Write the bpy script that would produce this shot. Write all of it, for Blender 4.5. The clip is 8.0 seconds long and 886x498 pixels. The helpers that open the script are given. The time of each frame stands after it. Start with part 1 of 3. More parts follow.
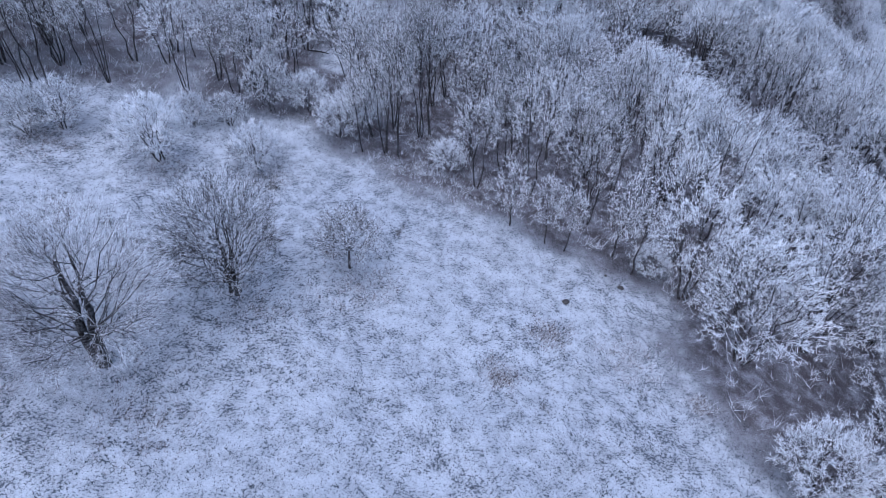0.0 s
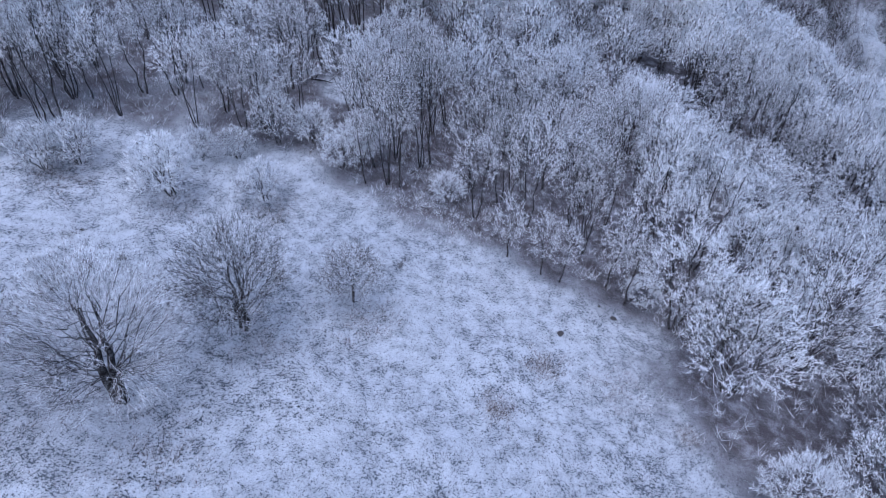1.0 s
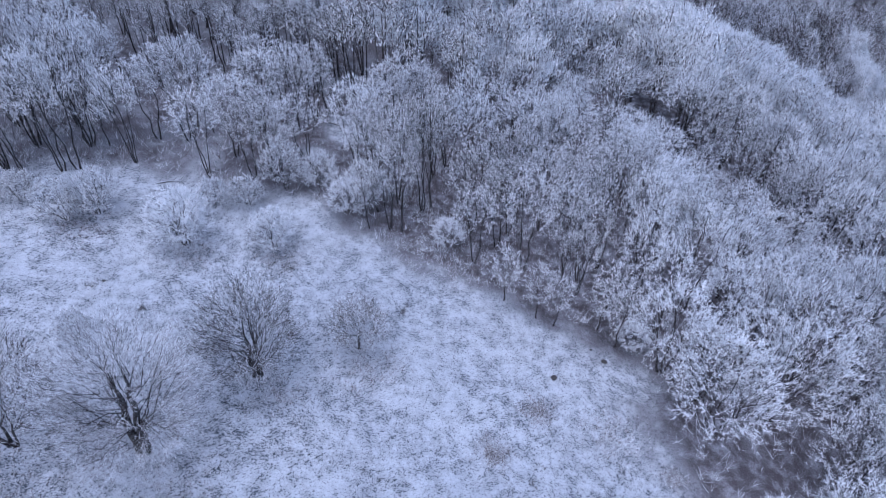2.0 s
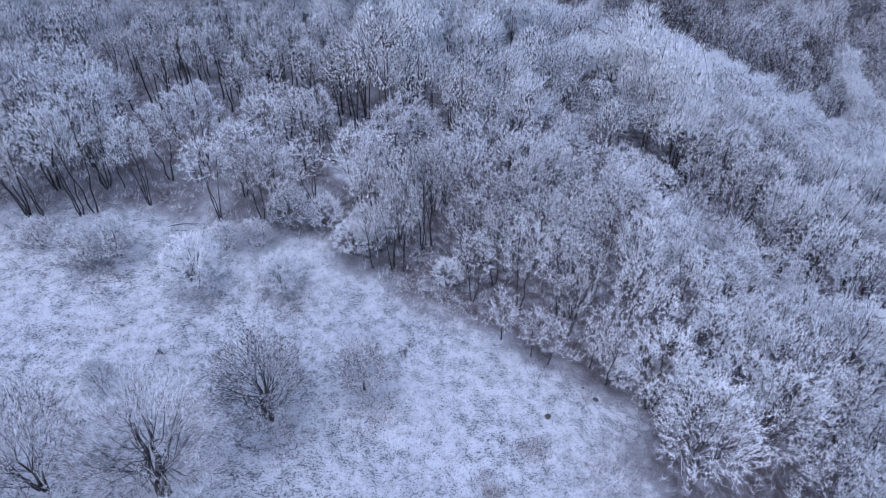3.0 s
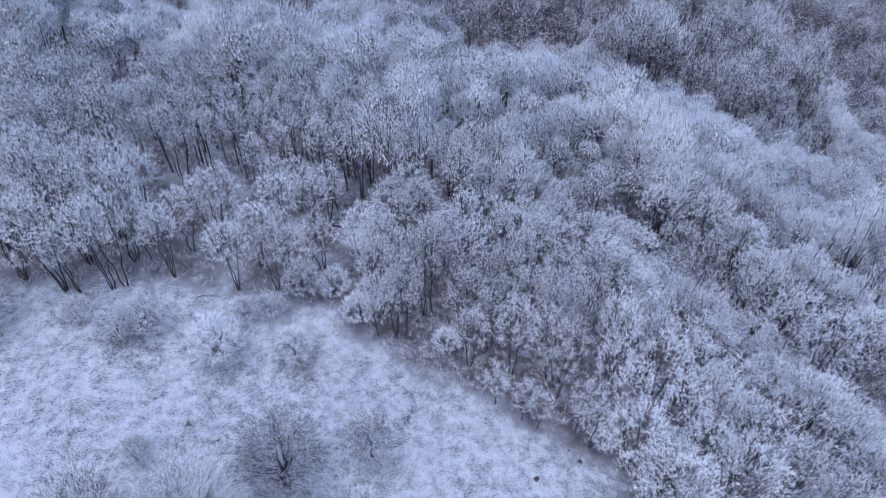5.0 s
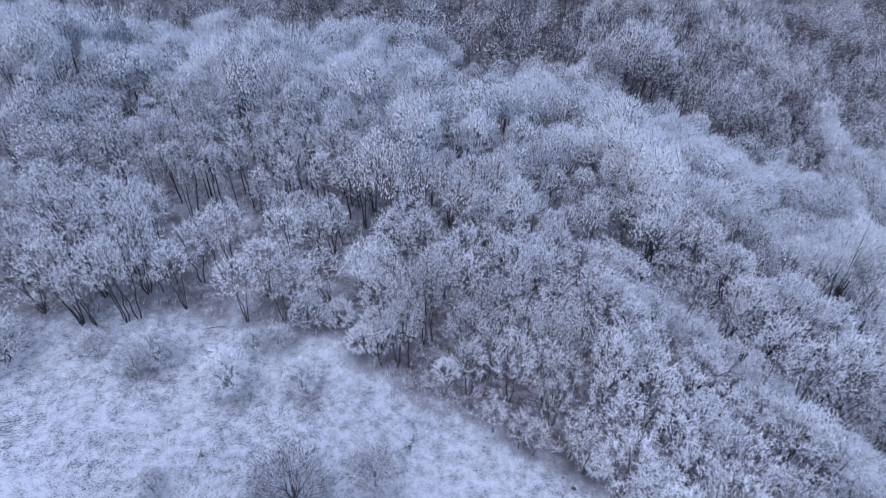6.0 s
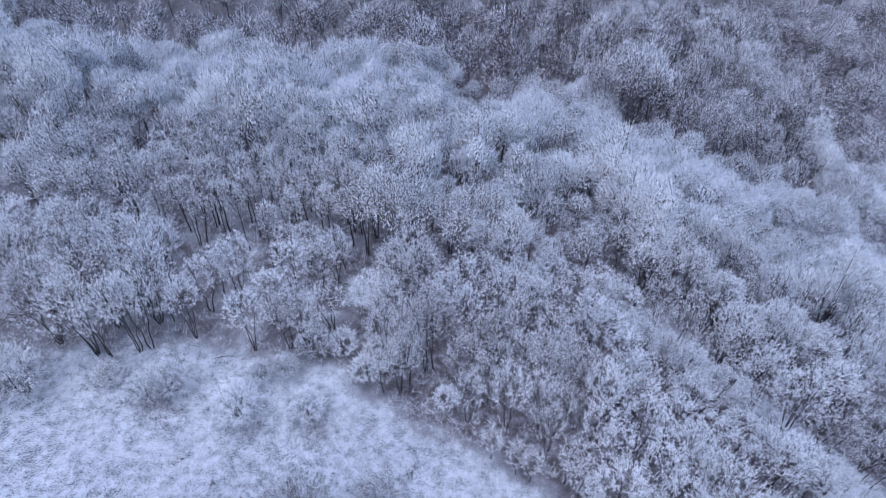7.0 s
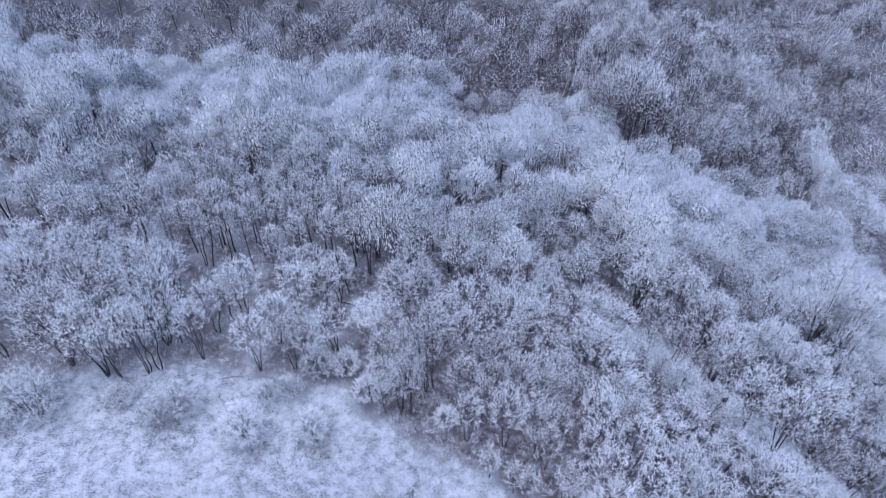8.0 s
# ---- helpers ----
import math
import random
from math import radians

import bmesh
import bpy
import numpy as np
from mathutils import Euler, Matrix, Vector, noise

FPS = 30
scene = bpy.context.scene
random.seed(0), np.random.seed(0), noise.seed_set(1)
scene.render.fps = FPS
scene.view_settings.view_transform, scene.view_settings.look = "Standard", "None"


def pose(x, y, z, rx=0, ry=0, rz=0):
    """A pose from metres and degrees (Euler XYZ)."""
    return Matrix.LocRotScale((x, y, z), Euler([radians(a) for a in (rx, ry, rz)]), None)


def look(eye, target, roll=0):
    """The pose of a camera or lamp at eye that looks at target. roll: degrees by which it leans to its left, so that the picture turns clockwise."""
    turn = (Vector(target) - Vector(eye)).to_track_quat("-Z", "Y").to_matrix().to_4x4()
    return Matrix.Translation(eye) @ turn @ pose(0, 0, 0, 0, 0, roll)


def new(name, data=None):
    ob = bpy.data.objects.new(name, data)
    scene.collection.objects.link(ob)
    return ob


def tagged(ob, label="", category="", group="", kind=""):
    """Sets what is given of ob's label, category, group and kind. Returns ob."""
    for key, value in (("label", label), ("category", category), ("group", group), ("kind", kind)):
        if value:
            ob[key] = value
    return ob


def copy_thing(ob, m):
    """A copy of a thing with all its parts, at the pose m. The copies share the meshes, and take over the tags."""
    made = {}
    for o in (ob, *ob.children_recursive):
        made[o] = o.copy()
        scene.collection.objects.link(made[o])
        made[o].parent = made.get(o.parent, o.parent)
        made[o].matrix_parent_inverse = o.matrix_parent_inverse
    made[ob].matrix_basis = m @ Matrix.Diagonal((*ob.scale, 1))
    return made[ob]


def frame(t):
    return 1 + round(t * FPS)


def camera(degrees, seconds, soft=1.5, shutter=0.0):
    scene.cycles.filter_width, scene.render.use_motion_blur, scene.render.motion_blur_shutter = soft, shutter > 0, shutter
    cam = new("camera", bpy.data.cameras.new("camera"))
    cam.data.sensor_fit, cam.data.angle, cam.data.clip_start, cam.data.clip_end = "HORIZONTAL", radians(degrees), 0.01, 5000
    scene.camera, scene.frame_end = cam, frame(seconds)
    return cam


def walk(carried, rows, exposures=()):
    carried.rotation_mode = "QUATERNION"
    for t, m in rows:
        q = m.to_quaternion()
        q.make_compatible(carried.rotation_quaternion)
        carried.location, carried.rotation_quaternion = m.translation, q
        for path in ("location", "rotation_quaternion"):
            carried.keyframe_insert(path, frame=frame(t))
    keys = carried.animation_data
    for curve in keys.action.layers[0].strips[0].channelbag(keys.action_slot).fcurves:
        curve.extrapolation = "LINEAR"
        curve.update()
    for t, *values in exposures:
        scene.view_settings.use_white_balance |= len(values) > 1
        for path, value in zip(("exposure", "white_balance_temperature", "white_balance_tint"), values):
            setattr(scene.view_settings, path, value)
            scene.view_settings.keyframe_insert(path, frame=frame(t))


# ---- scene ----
cam = camera(68.0, 8.0, soft=0.6)
# a drone that climbs straight up, looking down at the slope
METRES, EYE, TILT, LEAN, TURN = 26.0, 20.5, -38.9, 0.0, 0.0
DEEP = 0.917
ROWS = [
    (0.0, 0.0, 0.0, 0.0, -0.0, -0.0, -0.0),
    (0.5, 0.0005, -0.0211, 0.0237, 0.03, -0.05, 0.0),
    (1.0, 0.0006, -0.06, 0.0686, 0.03, -0.09, 0.0),
    (1.5, 0.0005, -0.1032, 0.1206, 0.04, -0.12, 0.02),
    (3.0, 0.0001, -0.234, 0.2737, 0.02, -0.12, 0.05),
    (3.5, 0.0012, -0.2788, 0.3235, 0.02, -0.12, 0.08),
    (4.0, 0.0021, -0.3238, 0.3726, 0.05, -0.13, 0.12),
    (4.5, 0.0035, -0.3685, 0.4217, 0.07, -0.14, 0.15),
    (6.0, 0.0072, -0.5032, 0.5737, 0.13, -0.22, 0.24),
    (6.5, 0.0077, -0.5476, 0.624, 0.15, -0.24, 0.26),
    (7.0, 0.009, -0.5921, 0.6751, 0.17, -0.26, 0.29),
    (7.5, 0.0103, -0.6338, 0.7236, 0.2, -0.29, 0.27),
    (8.0, 0.0116, -0.6592, 0.7517, 0.22, -0.26, 0.29),
]
walk(cam, [(t, pose(0, 0, EYE, TILT, LEAN, TURN) @ pose(METRES * x, METRES * DEEP * y, METRES * z, 90 + pitch, roll, yaw)) for t, x, y, z, yaw, pitch, roll in ROWS],
     exposures=[(0.0, 0.42, 5030, 15), (3.0, 0.46, 5100, 19), (6.5, 0.50, 5140, 18), (8.0, 0.65, 5130, 18)])

# ---- light ----
world = bpy.data.worlds.new("winter_sky")
scene.world = world
world.use_nodes = True
wn = world.node_tree.nodes
sky = wn.new("ShaderNodeTexSky")
sky.sky_type = "NISHITA"
sky.sun_disc = False
sky.sun_elevation, sky.sun_rotation = radians(24), radians(215)
sky.air_density, sky.dust_density, sky.ozone_density = 1.0, 1.5, 2.0
wn["Background"].inputs["Strength"].default_value = 0.105
world.node_tree.links.new(sky.outputs[0], wn["Background"].inputs["Color"])

sun = new("sun", bpy.data.lights.new("sun", "SUN"))
sun.data.energy, sun.data.angle, sun.data.color = 1.6, radians(55), (1.0, 0.95, 0.93)
sun.matrix_world = look((0, 0, 60), (4, 12, 0))


# ---- materials ----
def material(name):
    m = bpy.data.materials.new(name)
    m.use_nodes = True
    return m, m.node_tree.nodes, m.node_tree.links, m.node_tree.nodes["Principled BSDF"]


def ramp(nodes, links, source, low, high):
    n = nodes.new("ShaderNodeMapRange")
    n.interpolation_type = "SMOOTHSTEP"
    n.inputs["From Min"].default_value, n.inputs["From Max"].default_value = low, high
    links.new(source, n.inputs["Value"])
    return n.outputs["Result"]


def maths(nodes, links, op, a, b):
    n = nodes.new("ShaderNodeMath")
    n.operation = op
    n.use_clamp = op in ("SUBTRACT", "MULTIPLY")
    for i, v in enumerate((a, b)):
        if isinstance(v, (int, float)):
            n.inputs[i].default_value = v
        else:
            links.new(v, n.inputs[i])
    return n.outputs[0]


def blend(nodes, links, fac, a, b):
    n = nodes.new("ShaderNodeMix")
    n.data_type = "RGBA"
    for socket, v in ((n.inputs[0], fac), (n.inputs[6], a), (n.inputs[7], b)):
        if isinstance(v, (int, float)):
            socket.default_value = v
        elif isinstance(v, tuple):
            socket.default_value = (*v, 1)
        else:
            links.new(v, socket)
    return n.outputs[2]


def grain(nodes, links, scale, detail=3.0, rough=0.6, stretch=None, where="Object"):
    tex = nodes.new("ShaderNodeTexNoise")
    tex.inputs["Scale"].default_value = scale
    tex.inputs["Detail"].default_value = detail
    tex.inputs["Roughness"].default_value = rough
    place = nodes.new("ShaderNodeTexCoord")
    if stretch:
        turn = nodes.new("ShaderNodeMapping")
        turn.inputs["Scale"].default_value = stretch[:3]
        turn.inputs["Rotation"].default_value = (0, 0, radians(stretch[3]))
        links.new(place.outputs[where], turn.inputs["Vector"])
        links.new(turn.outputs[0], tex.inputs["Vector"])
    else:
        links.new(place.outputs[where], tex.inputs["Vector"])
    return tex.outputs[0]


def frosted(name, dark, warm, cover_low, cover_high, bare=0.0, dust=0.3, frost=(0.88, 0.885, 0.90)):
    """Wood under rime: white where it faces up, bare wood beneath."""
    m, n, l, bsdf = material(name)
    geo = n.new("ShaderNodeNewGeometry")
    axis = n.new("ShaderNodeSeparateXYZ")
    l.new(geo.outputs["Normal"], axis.inputs[0])
    info = n.new("ShaderNodeObjectInfo")
    up = ramp(n, l, axis.outputs["Z"], cover_low, cover_high)
    speck = grain(n, l, 9.0)
    island = geo.outputs["Random Per Island"]
    cover = maths(n, l, "ADD", up, maths(n, l, "MULTIPLY", ramp(n, l, speck, 0.42, 0.60), dust))
    if bare > 0:
        stand_of = maths(n, l, "MULTIPLY", ramp(n, l, grain(n, l, 0.11, 2.0, 0.5), 0.3, 0.7), 0.45)
        tree_of = maths(n, l, "MULTIPLY", info.outputs["Random"], 0.3)
        least = maths(n, l, "ADD", island, maths(n, l, "ADD", stand_of, tree_of))
        cover = maths(n, l, "MULTIPLY", cover, ramp(n, l, least, bare + 0.26, bare + 0.50))
    wood = blend(n, l, info.outputs["Random"], dark, warm)
    l.new(blend(n, l, cover, wood, frost), bsdf.inputs["Base Color"])
    bsdf.inputs["Roughness"].default_value = 0.85
    bsdf.inputs["Specular IOR Level"].default_value = 0.2
    return m


BARK = frosted("dark_bark", (0.016, 0.014, 0.015), (0.03, 0.024, 0.024), 0.6, 1.2, dust=0.10)
LIMB = frosted("frosted_limb", (0.022, 0.018, 0.019), (0.040, 0.031, 0.031), 0.35, 1.05, dust=0.15)
DARK_TWIG = frosted("half_rimed_twig", (0.04, 0.033, 0.035), (0.075, 0.055, 0.057), -0.8, 0.15, 0.25)
TWIG = frosted("rimed_twig", (0.05, 0.041, 0.043), (0.085, 0.064, 0.066), -0.95, -0.1, 0.05)
BARE_TWIG = frosted("thinly_rimed_twig", (0.055, 0.044, 0.045), (0.10, 0.072, 0.073), -0.7, 0.3, 0.42)
FROST_BOUGH = frosted("frosted_bough", (0.035, 0.028, 0.03), (0.055, 0.043, 0.044), 0.4, 1.1)
WOODS = frosted("distant_rimed_wood", (0.05, 0.041, 0.043), (0.07, 0.055, 0.057), -0.95, -0.1, 0.10)
DIM_WOODS = frosted("distant_bare_wood", (0.06, 0.047, 0.05), (0.075, 0.06, 0.062), -0.9, 0.1, 0.25)
GRASS = frosted("dry_frosted_grass", (0.022, 0.027, 0.035), (0.022, 0.027, 0.035), 0.8, 1.4, 0.3, dust=0.15)
LITTER = frosted("reddish_dry_grass", (0.13, 0.088, 0.084), (0.13, 0.088, 0.084), 0.0, 1.0, 0.35)
TUSSOCK = frosted("dark_tussock_grass", (0.045, 0.036, 0.034), (0.045, 0.036, 0.034), 0.5, 1.3, 0.3)
BRUSH = frosted("frosted_brush", (0.11, 0.085, 0.085), (0.11, 0.085, 0.085), -0.6, 0.5, 0.24)


def lace(name, dark, frost, holes, bare, size):
    """Clusters of fine rimed twigs: a web of frost and wood with gaps."""
    m, n, l, bsdf = material(name)
    web = grain(n, l, size, 3.0, 0.65, (1.0, 1.0, 0.35, 0))
    speck = grain(n, l, 0.8 * size, 3.0, 0.65, (1.0, 1.0, 0.35, 0))
    patch = ramp(n, l, grain(n, l, 0.11, 2.0, 0.5), 0.3, 0.7)
    wood = ramp(n, l, maths(n, l, "SUBTRACT", speck, maths(n, l, "MULTIPLY", patch, 0.09)), bare - 0.14, bare - 0.03)
    l.new(blend(n, l, wood, frost, dark), bsdf.inputs["Base Color"])
    l.new(ramp(n, l, web, holes - 0.015, holes + 0.015), bsdf.inputs["Alpha"])
    bsdf.inputs["Roughness"].default_value = 0.9
    bsdf.inputs["Specular IOR Level"].default_value = 0.1
    bump = n.new("ShaderNodeBump")
    bump.inputs["Strength"].default_value = 0.9
    bump.inputs["Distance"].default_value = 0.25
    l.new(web, bump.inputs["Height"])
    l.new(bump.outputs[0], bsdf.inputs["Normal"])
    return m


LACE = lace("rimed_twig_web", (0.06, 0.048, 0.05), (0.82, 0.83, 0.85), 0.50, 0.605, 7.4)
OPEN_LACE = lace("open_twig_web", (0.06, 0.048, 0.05), (0.82, 0.83, 0.85), 0.545, 0.60, 8.5)
DIM_LACE = lace("bare_twig_web", (0.07, 0.055, 0.06), (0.74, 0.74, 0.77), 0.52, 0.53, 6.5)


def snow_ground():
    m, n, l, bsdf = material("snowy_meadow")
    patch = grain(n, l, 0.13, 3.0, 0.6)
    clump = grain(n, l, 1.3, 4.0, 0.65)
    blades = grain(n, l, 9.0, 4.0, 0.74, (1.0, 1.3, 1.0, -40))
    fine = grain(n, l, 22.0, 2.0, 0.6, (1.0, 1.7, 1.0, -45))
    level = maths(n, l, "ADD", maths(n, l, "MULTIPLY", clump, 0.26), maths(n, l, "MULTIPLY", blades, 0.74))
    level = maths(n, l, "ADD", level, maths(n, l, "MULTIPLY", ramp(n, l, patch, 0.35, 0.65), 0.035))
    # specks of grass through the snow, their blue also painting its fine shadows
    show = ramp(n, l, level, 0.552, 0.592)
    show = maths(n, l, "MULTIPLY", show, ramp(n, l, fine, 0.30, 0.44))
    straw_and_shadow = blend(n, l, clump, (0.042, 0.050, 0.064), (0.115, 0.128, 0.15))
    thin = maths(n, l, "ADD", maths(n, l, "MULTIPLY", ramp(n, l, fine, 0.35, 0.7), 0.5), maths(n, l, "MULTIPLY", ramp(n, l, clump, 0.35, 0.65), 0.5))
    white = blend(n, l, thin, (0.71, 0.72, 0.74), (0.40, 0.405, 0.42))
    meadow = blend(n, l, show, white, straw_and_shadow)
    # the wood's floor: leaf litter and thin snow, with shade under trees painted in
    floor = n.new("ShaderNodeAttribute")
    floor.attribute_name = "litter_and_shade"
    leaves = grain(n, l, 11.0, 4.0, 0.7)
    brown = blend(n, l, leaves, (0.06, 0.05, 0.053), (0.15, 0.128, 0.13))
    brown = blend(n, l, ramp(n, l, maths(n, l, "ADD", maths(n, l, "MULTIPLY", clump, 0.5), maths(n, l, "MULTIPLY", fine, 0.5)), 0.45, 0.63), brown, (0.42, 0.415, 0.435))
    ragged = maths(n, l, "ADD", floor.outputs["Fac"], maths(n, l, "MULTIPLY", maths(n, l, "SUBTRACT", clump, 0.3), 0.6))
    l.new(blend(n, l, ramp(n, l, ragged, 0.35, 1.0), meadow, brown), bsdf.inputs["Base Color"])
    bsdf.inputs["Roughness"].default_value = 0.8
    bsdf.inputs["Specular IOR Level"].default_value = 0.25
    bump = n.new("ShaderNodeBump")
    bump.inputs["Strength"].default_value = 0.85
    bump.inputs["Distance"].default_value = 0.16
    lumps = maths(n, l, "ADD", maths(n, l, "MULTIPLY", level, 0.6), maths(n, l, "MULTIPLY", grain(n, l, 4.2, 3.0, 0.6), 0.6))
    l.new(lumps, bump.inputs["Height"])
    l.new(bump.outputs[0], bsdf.inputs["Normal"])
    return m


SNOW = snow_ground()


def plain(name, colour, vary):
    m, n, l, bsdf = material(name)
    l.new(blend(n, l, grain(n, l, 14.0), colour, vary), bsdf.inputs["Base Color"])
    bsdf.inputs["Roughness"].default_value = 0.9
    return m


SOIL = plain("dark_soil", (0.03, 0.026, 0.024), (0.13, 0.115, 0.11))


# ---- the lie of the land ----
def soft(v, w):
    return w * np.logaddexp(0.0, v / w)


def land(x, y):
    x, y = np.asarray(x, float), np.asarray(y, float)
    z = -0.9 - 0.17 * np.clip(x, -140, 140) + 0.05 * (np.clip(y, -60, 200) - 20)
    past = y - (75 - 2.2 * soft(x - 36, 3.0))
    z = z - 14.0 * (1 - np.exp(-0.22 * soft(past, 4.0) / 14.0)) - 4.6 / (1 + np.exp(np.clip(-past / 2.2, -60, 60)))
    z = z - 5.0 * (1 - np.exp(-0.30 * soft(x - 27, 4.0) / 5.0))
    z = z + 0.42 * soft(y - 122, 6.0) - 0.30 * soft(y - 200, 15.0)
    z = z + 12.0 * np.exp(-((x - 47) / 21) ** 2 - ((y - 116) / 22) ** 2)
    z = z - 9.0 * np.exp(-((x + 52) / 34) ** 2 - ((y - 108) / 22) ** 2) - 7.0 * np.exp(-((x - 12) / 15) ** 2 - ((y - 104) / 13) ** 2)
    return z


def hummock(x, y):
    p = Vector((x, y, 0.0))
    near = max(0.0, 1.0 - max(0.0, math.hypot(x, y - 25) - 45) / 40)
    return near * (0.16 * noise.noise(p * 0.35) + 0.07 * noise.noise(p * 1.1) + 0.03 * noise.noise(p * 2.7))


def ground_at(x, y):
    return float(land(x, y)) + hummock(x, y)


# ---- building helpers ----
def part(name, data, mat, parent=None, label=""):
    if isinstance(data, bmesh.types.BMesh):
        mesh = bpy.data.meshes.new(name)
        data.to_mesh(mesh)
        data.free()
        data = mesh
    if mat and not data.materials:
        data.materials.append(mat)
    ob = new(name, data)
    ob.parent = parent
    return tagged(ob, label)


def mesh_of(name, verts, faces, smooth=False):
    me = bpy.data.meshes.new(name)
    verts = np.asarray(verts, np.float32).reshape(-1, 3)
    faces = np.asarray(faces, np.int32)
    size = faces.shape[1]
    me.vertices.add(len(verts))
    me.vertices.foreach_set("co", verts.ravel())
    me.loops.add(faces.size)
    me.loops.foreach_set("vertex_index", faces.ravel())
    me.polygons.add(len(faces))
    me.polygons.foreach_set("loop_start", np.arange(0, faces.size, size, dtype=np.int32))
    me.polygons.foreach_set("use_smooth", np.full(len(faces), smooth))
    me.update(calc_edges=True)
    me.validate()
    return me


def unit(v):
    return v / np.maximum(np.linalg.norm(v, axis=-1, keepdims=True), 1e-9)


def sides_of(d):
    ref = np.where(np.abs(d[..., 2:3]) > 0.9, np.array([1.0, 0, 0]), np.array([0, 0, 1.0]))
    u = unit(np.cross(d, ref))
    return u, np.cross(d, u)


class Wood:
    """Gathers tapered tubes and spikes, all as triangles."""

    def __init__(self):
        self.v, self.f, self.n = [], [], 0

    def add(self, v, f):
        self.v.append(v)
        self.f.append(f + self.n)
        self.n += len(v)

    def tubes(self, lines, radii, sides):
        """lines: k polylines of m points each; radii: k x m."""
        lines, radii = np.asarray(lines, float), np.asarray(radii, float)
        k, m, _ = lines.shape
        d = unit(np.gradient(lines, axis=1))
        u, w = sides_of(d)
        a = np.arange(sides) * 2 * np.pi / sides
        ring = u[:, :, None] * np.cos(a)[None, None, :, None] + w[:, :, None] * np.sin(a)[None, None, :, None]
        v = (lines[:, :, None] + ring * radii[:, :, None, None]).reshape(-1, 3)
        base = (np.arange(k)[:, None] * m + np.arange(m - 1)[None]).reshape(-1)
        s = np.arange(sides)
        a0 = base[:, None] * sides + s[None]
        a1 = base[:, None] * sides + (s[None] + 1) % sides
        f = np.concatenate([np.stack([a0, a1, a1 + sides], -1).reshape(-1, 3), np.stack([a0, a1 + sides, a0 + sides], -1).reshape(-1, 3)])
        self.add(v, f)

    def spikes(self, at, to, r):
        at, to = np.asarray(at, float), np.asarray(to, float)
        u, w = sides_of(unit(to - at))
        r = np.broadcast_to(np.asarray(r, float), (len(at),))[:, None]
        v = np.stack([at + u * r, at - 0.5 * u * r + 0.87 * w * r, at - 0.5 * u * r - 0.87 * w * r, to], 1).reshape(-1, 3)
        b = np.arange(len(at))[:, None] * 4
        f = np.concatenate([b + np.array([[0, 1, 3]]), b + np.array([[1, 2, 3]]), b + np.array([[2, 0, 3]])])
        self.add(v, f)

    def needles(self, at, to, half, rng):
        """Hair-thin twigs, one long triangle each, mostly lying flat."""
        at, to = np.asarray(at, float), np.asarray(to, float)
        u, w = sides_of(unit(to - at))
        a = rng.normal(0, 0.75, len(at))[:, None]
        u = u * np.cos(a) + w * np.sin(a)
        half = np.broadcast_to(np.asarray(half, float), (len(at),))[:, None]
        v = np.stack([at - u * half, at + u * half, to], 1).reshape(-1, 3)
        self.add(v, np.arange(len(at) * 3).reshape(-1, 3))

    def arrays(self):
        return np.concatenate(self.v), np.concatenate(self.f)

    def mesh(self, name, smooth=False):
        return mesh_of(name, *self.arrays(), smooth)


def along(lines, radii, which, t):
    m = lines.shape[1] - 1
    i = np.minimum((t * m).astype(int), m - 1)
    g = (t * m - i)[:, None]
    p = lines[which, i] * (1 - g) + lines[which, i + 1] * g
    d = unit(lines[which, i + 1] - lines[which, i])
    r = radii[which, i] * (1 - g[:, 0]) + radii[which, i + 1] * g[:, 0]
    return p, d, r


def arc(start, tip, sag, steps):
    """Curves from start to tip that leave flat and turn up (sag > 0)."""
    run = tip - start
    mid = start + run * np.array([0.55, 0.55, 0.5 - sag])
    t = np.linspace(0, 1, steps + 1)[None, :, None]
    return start[:, None] * (1 - t) ** 2 + 2 * mid[:, None] * t * (1 - t) + tip[:, None] * t ** 2


def dome(rng, k, low=-0.35):
    """Directions spread evenly over a dome."""
    z = low + (1 - low) * (np.arange(k) + rng.uniform(0, 1, k)) / k
    a = np.arange(k) * 2.39996 + rng.uniform(0, 0.9, k)
    q = np.sqrt(np.maximum(0, 1 - z * z))
    return np.stack([q * np.cos(a), q * np.sin(a), z], 1)


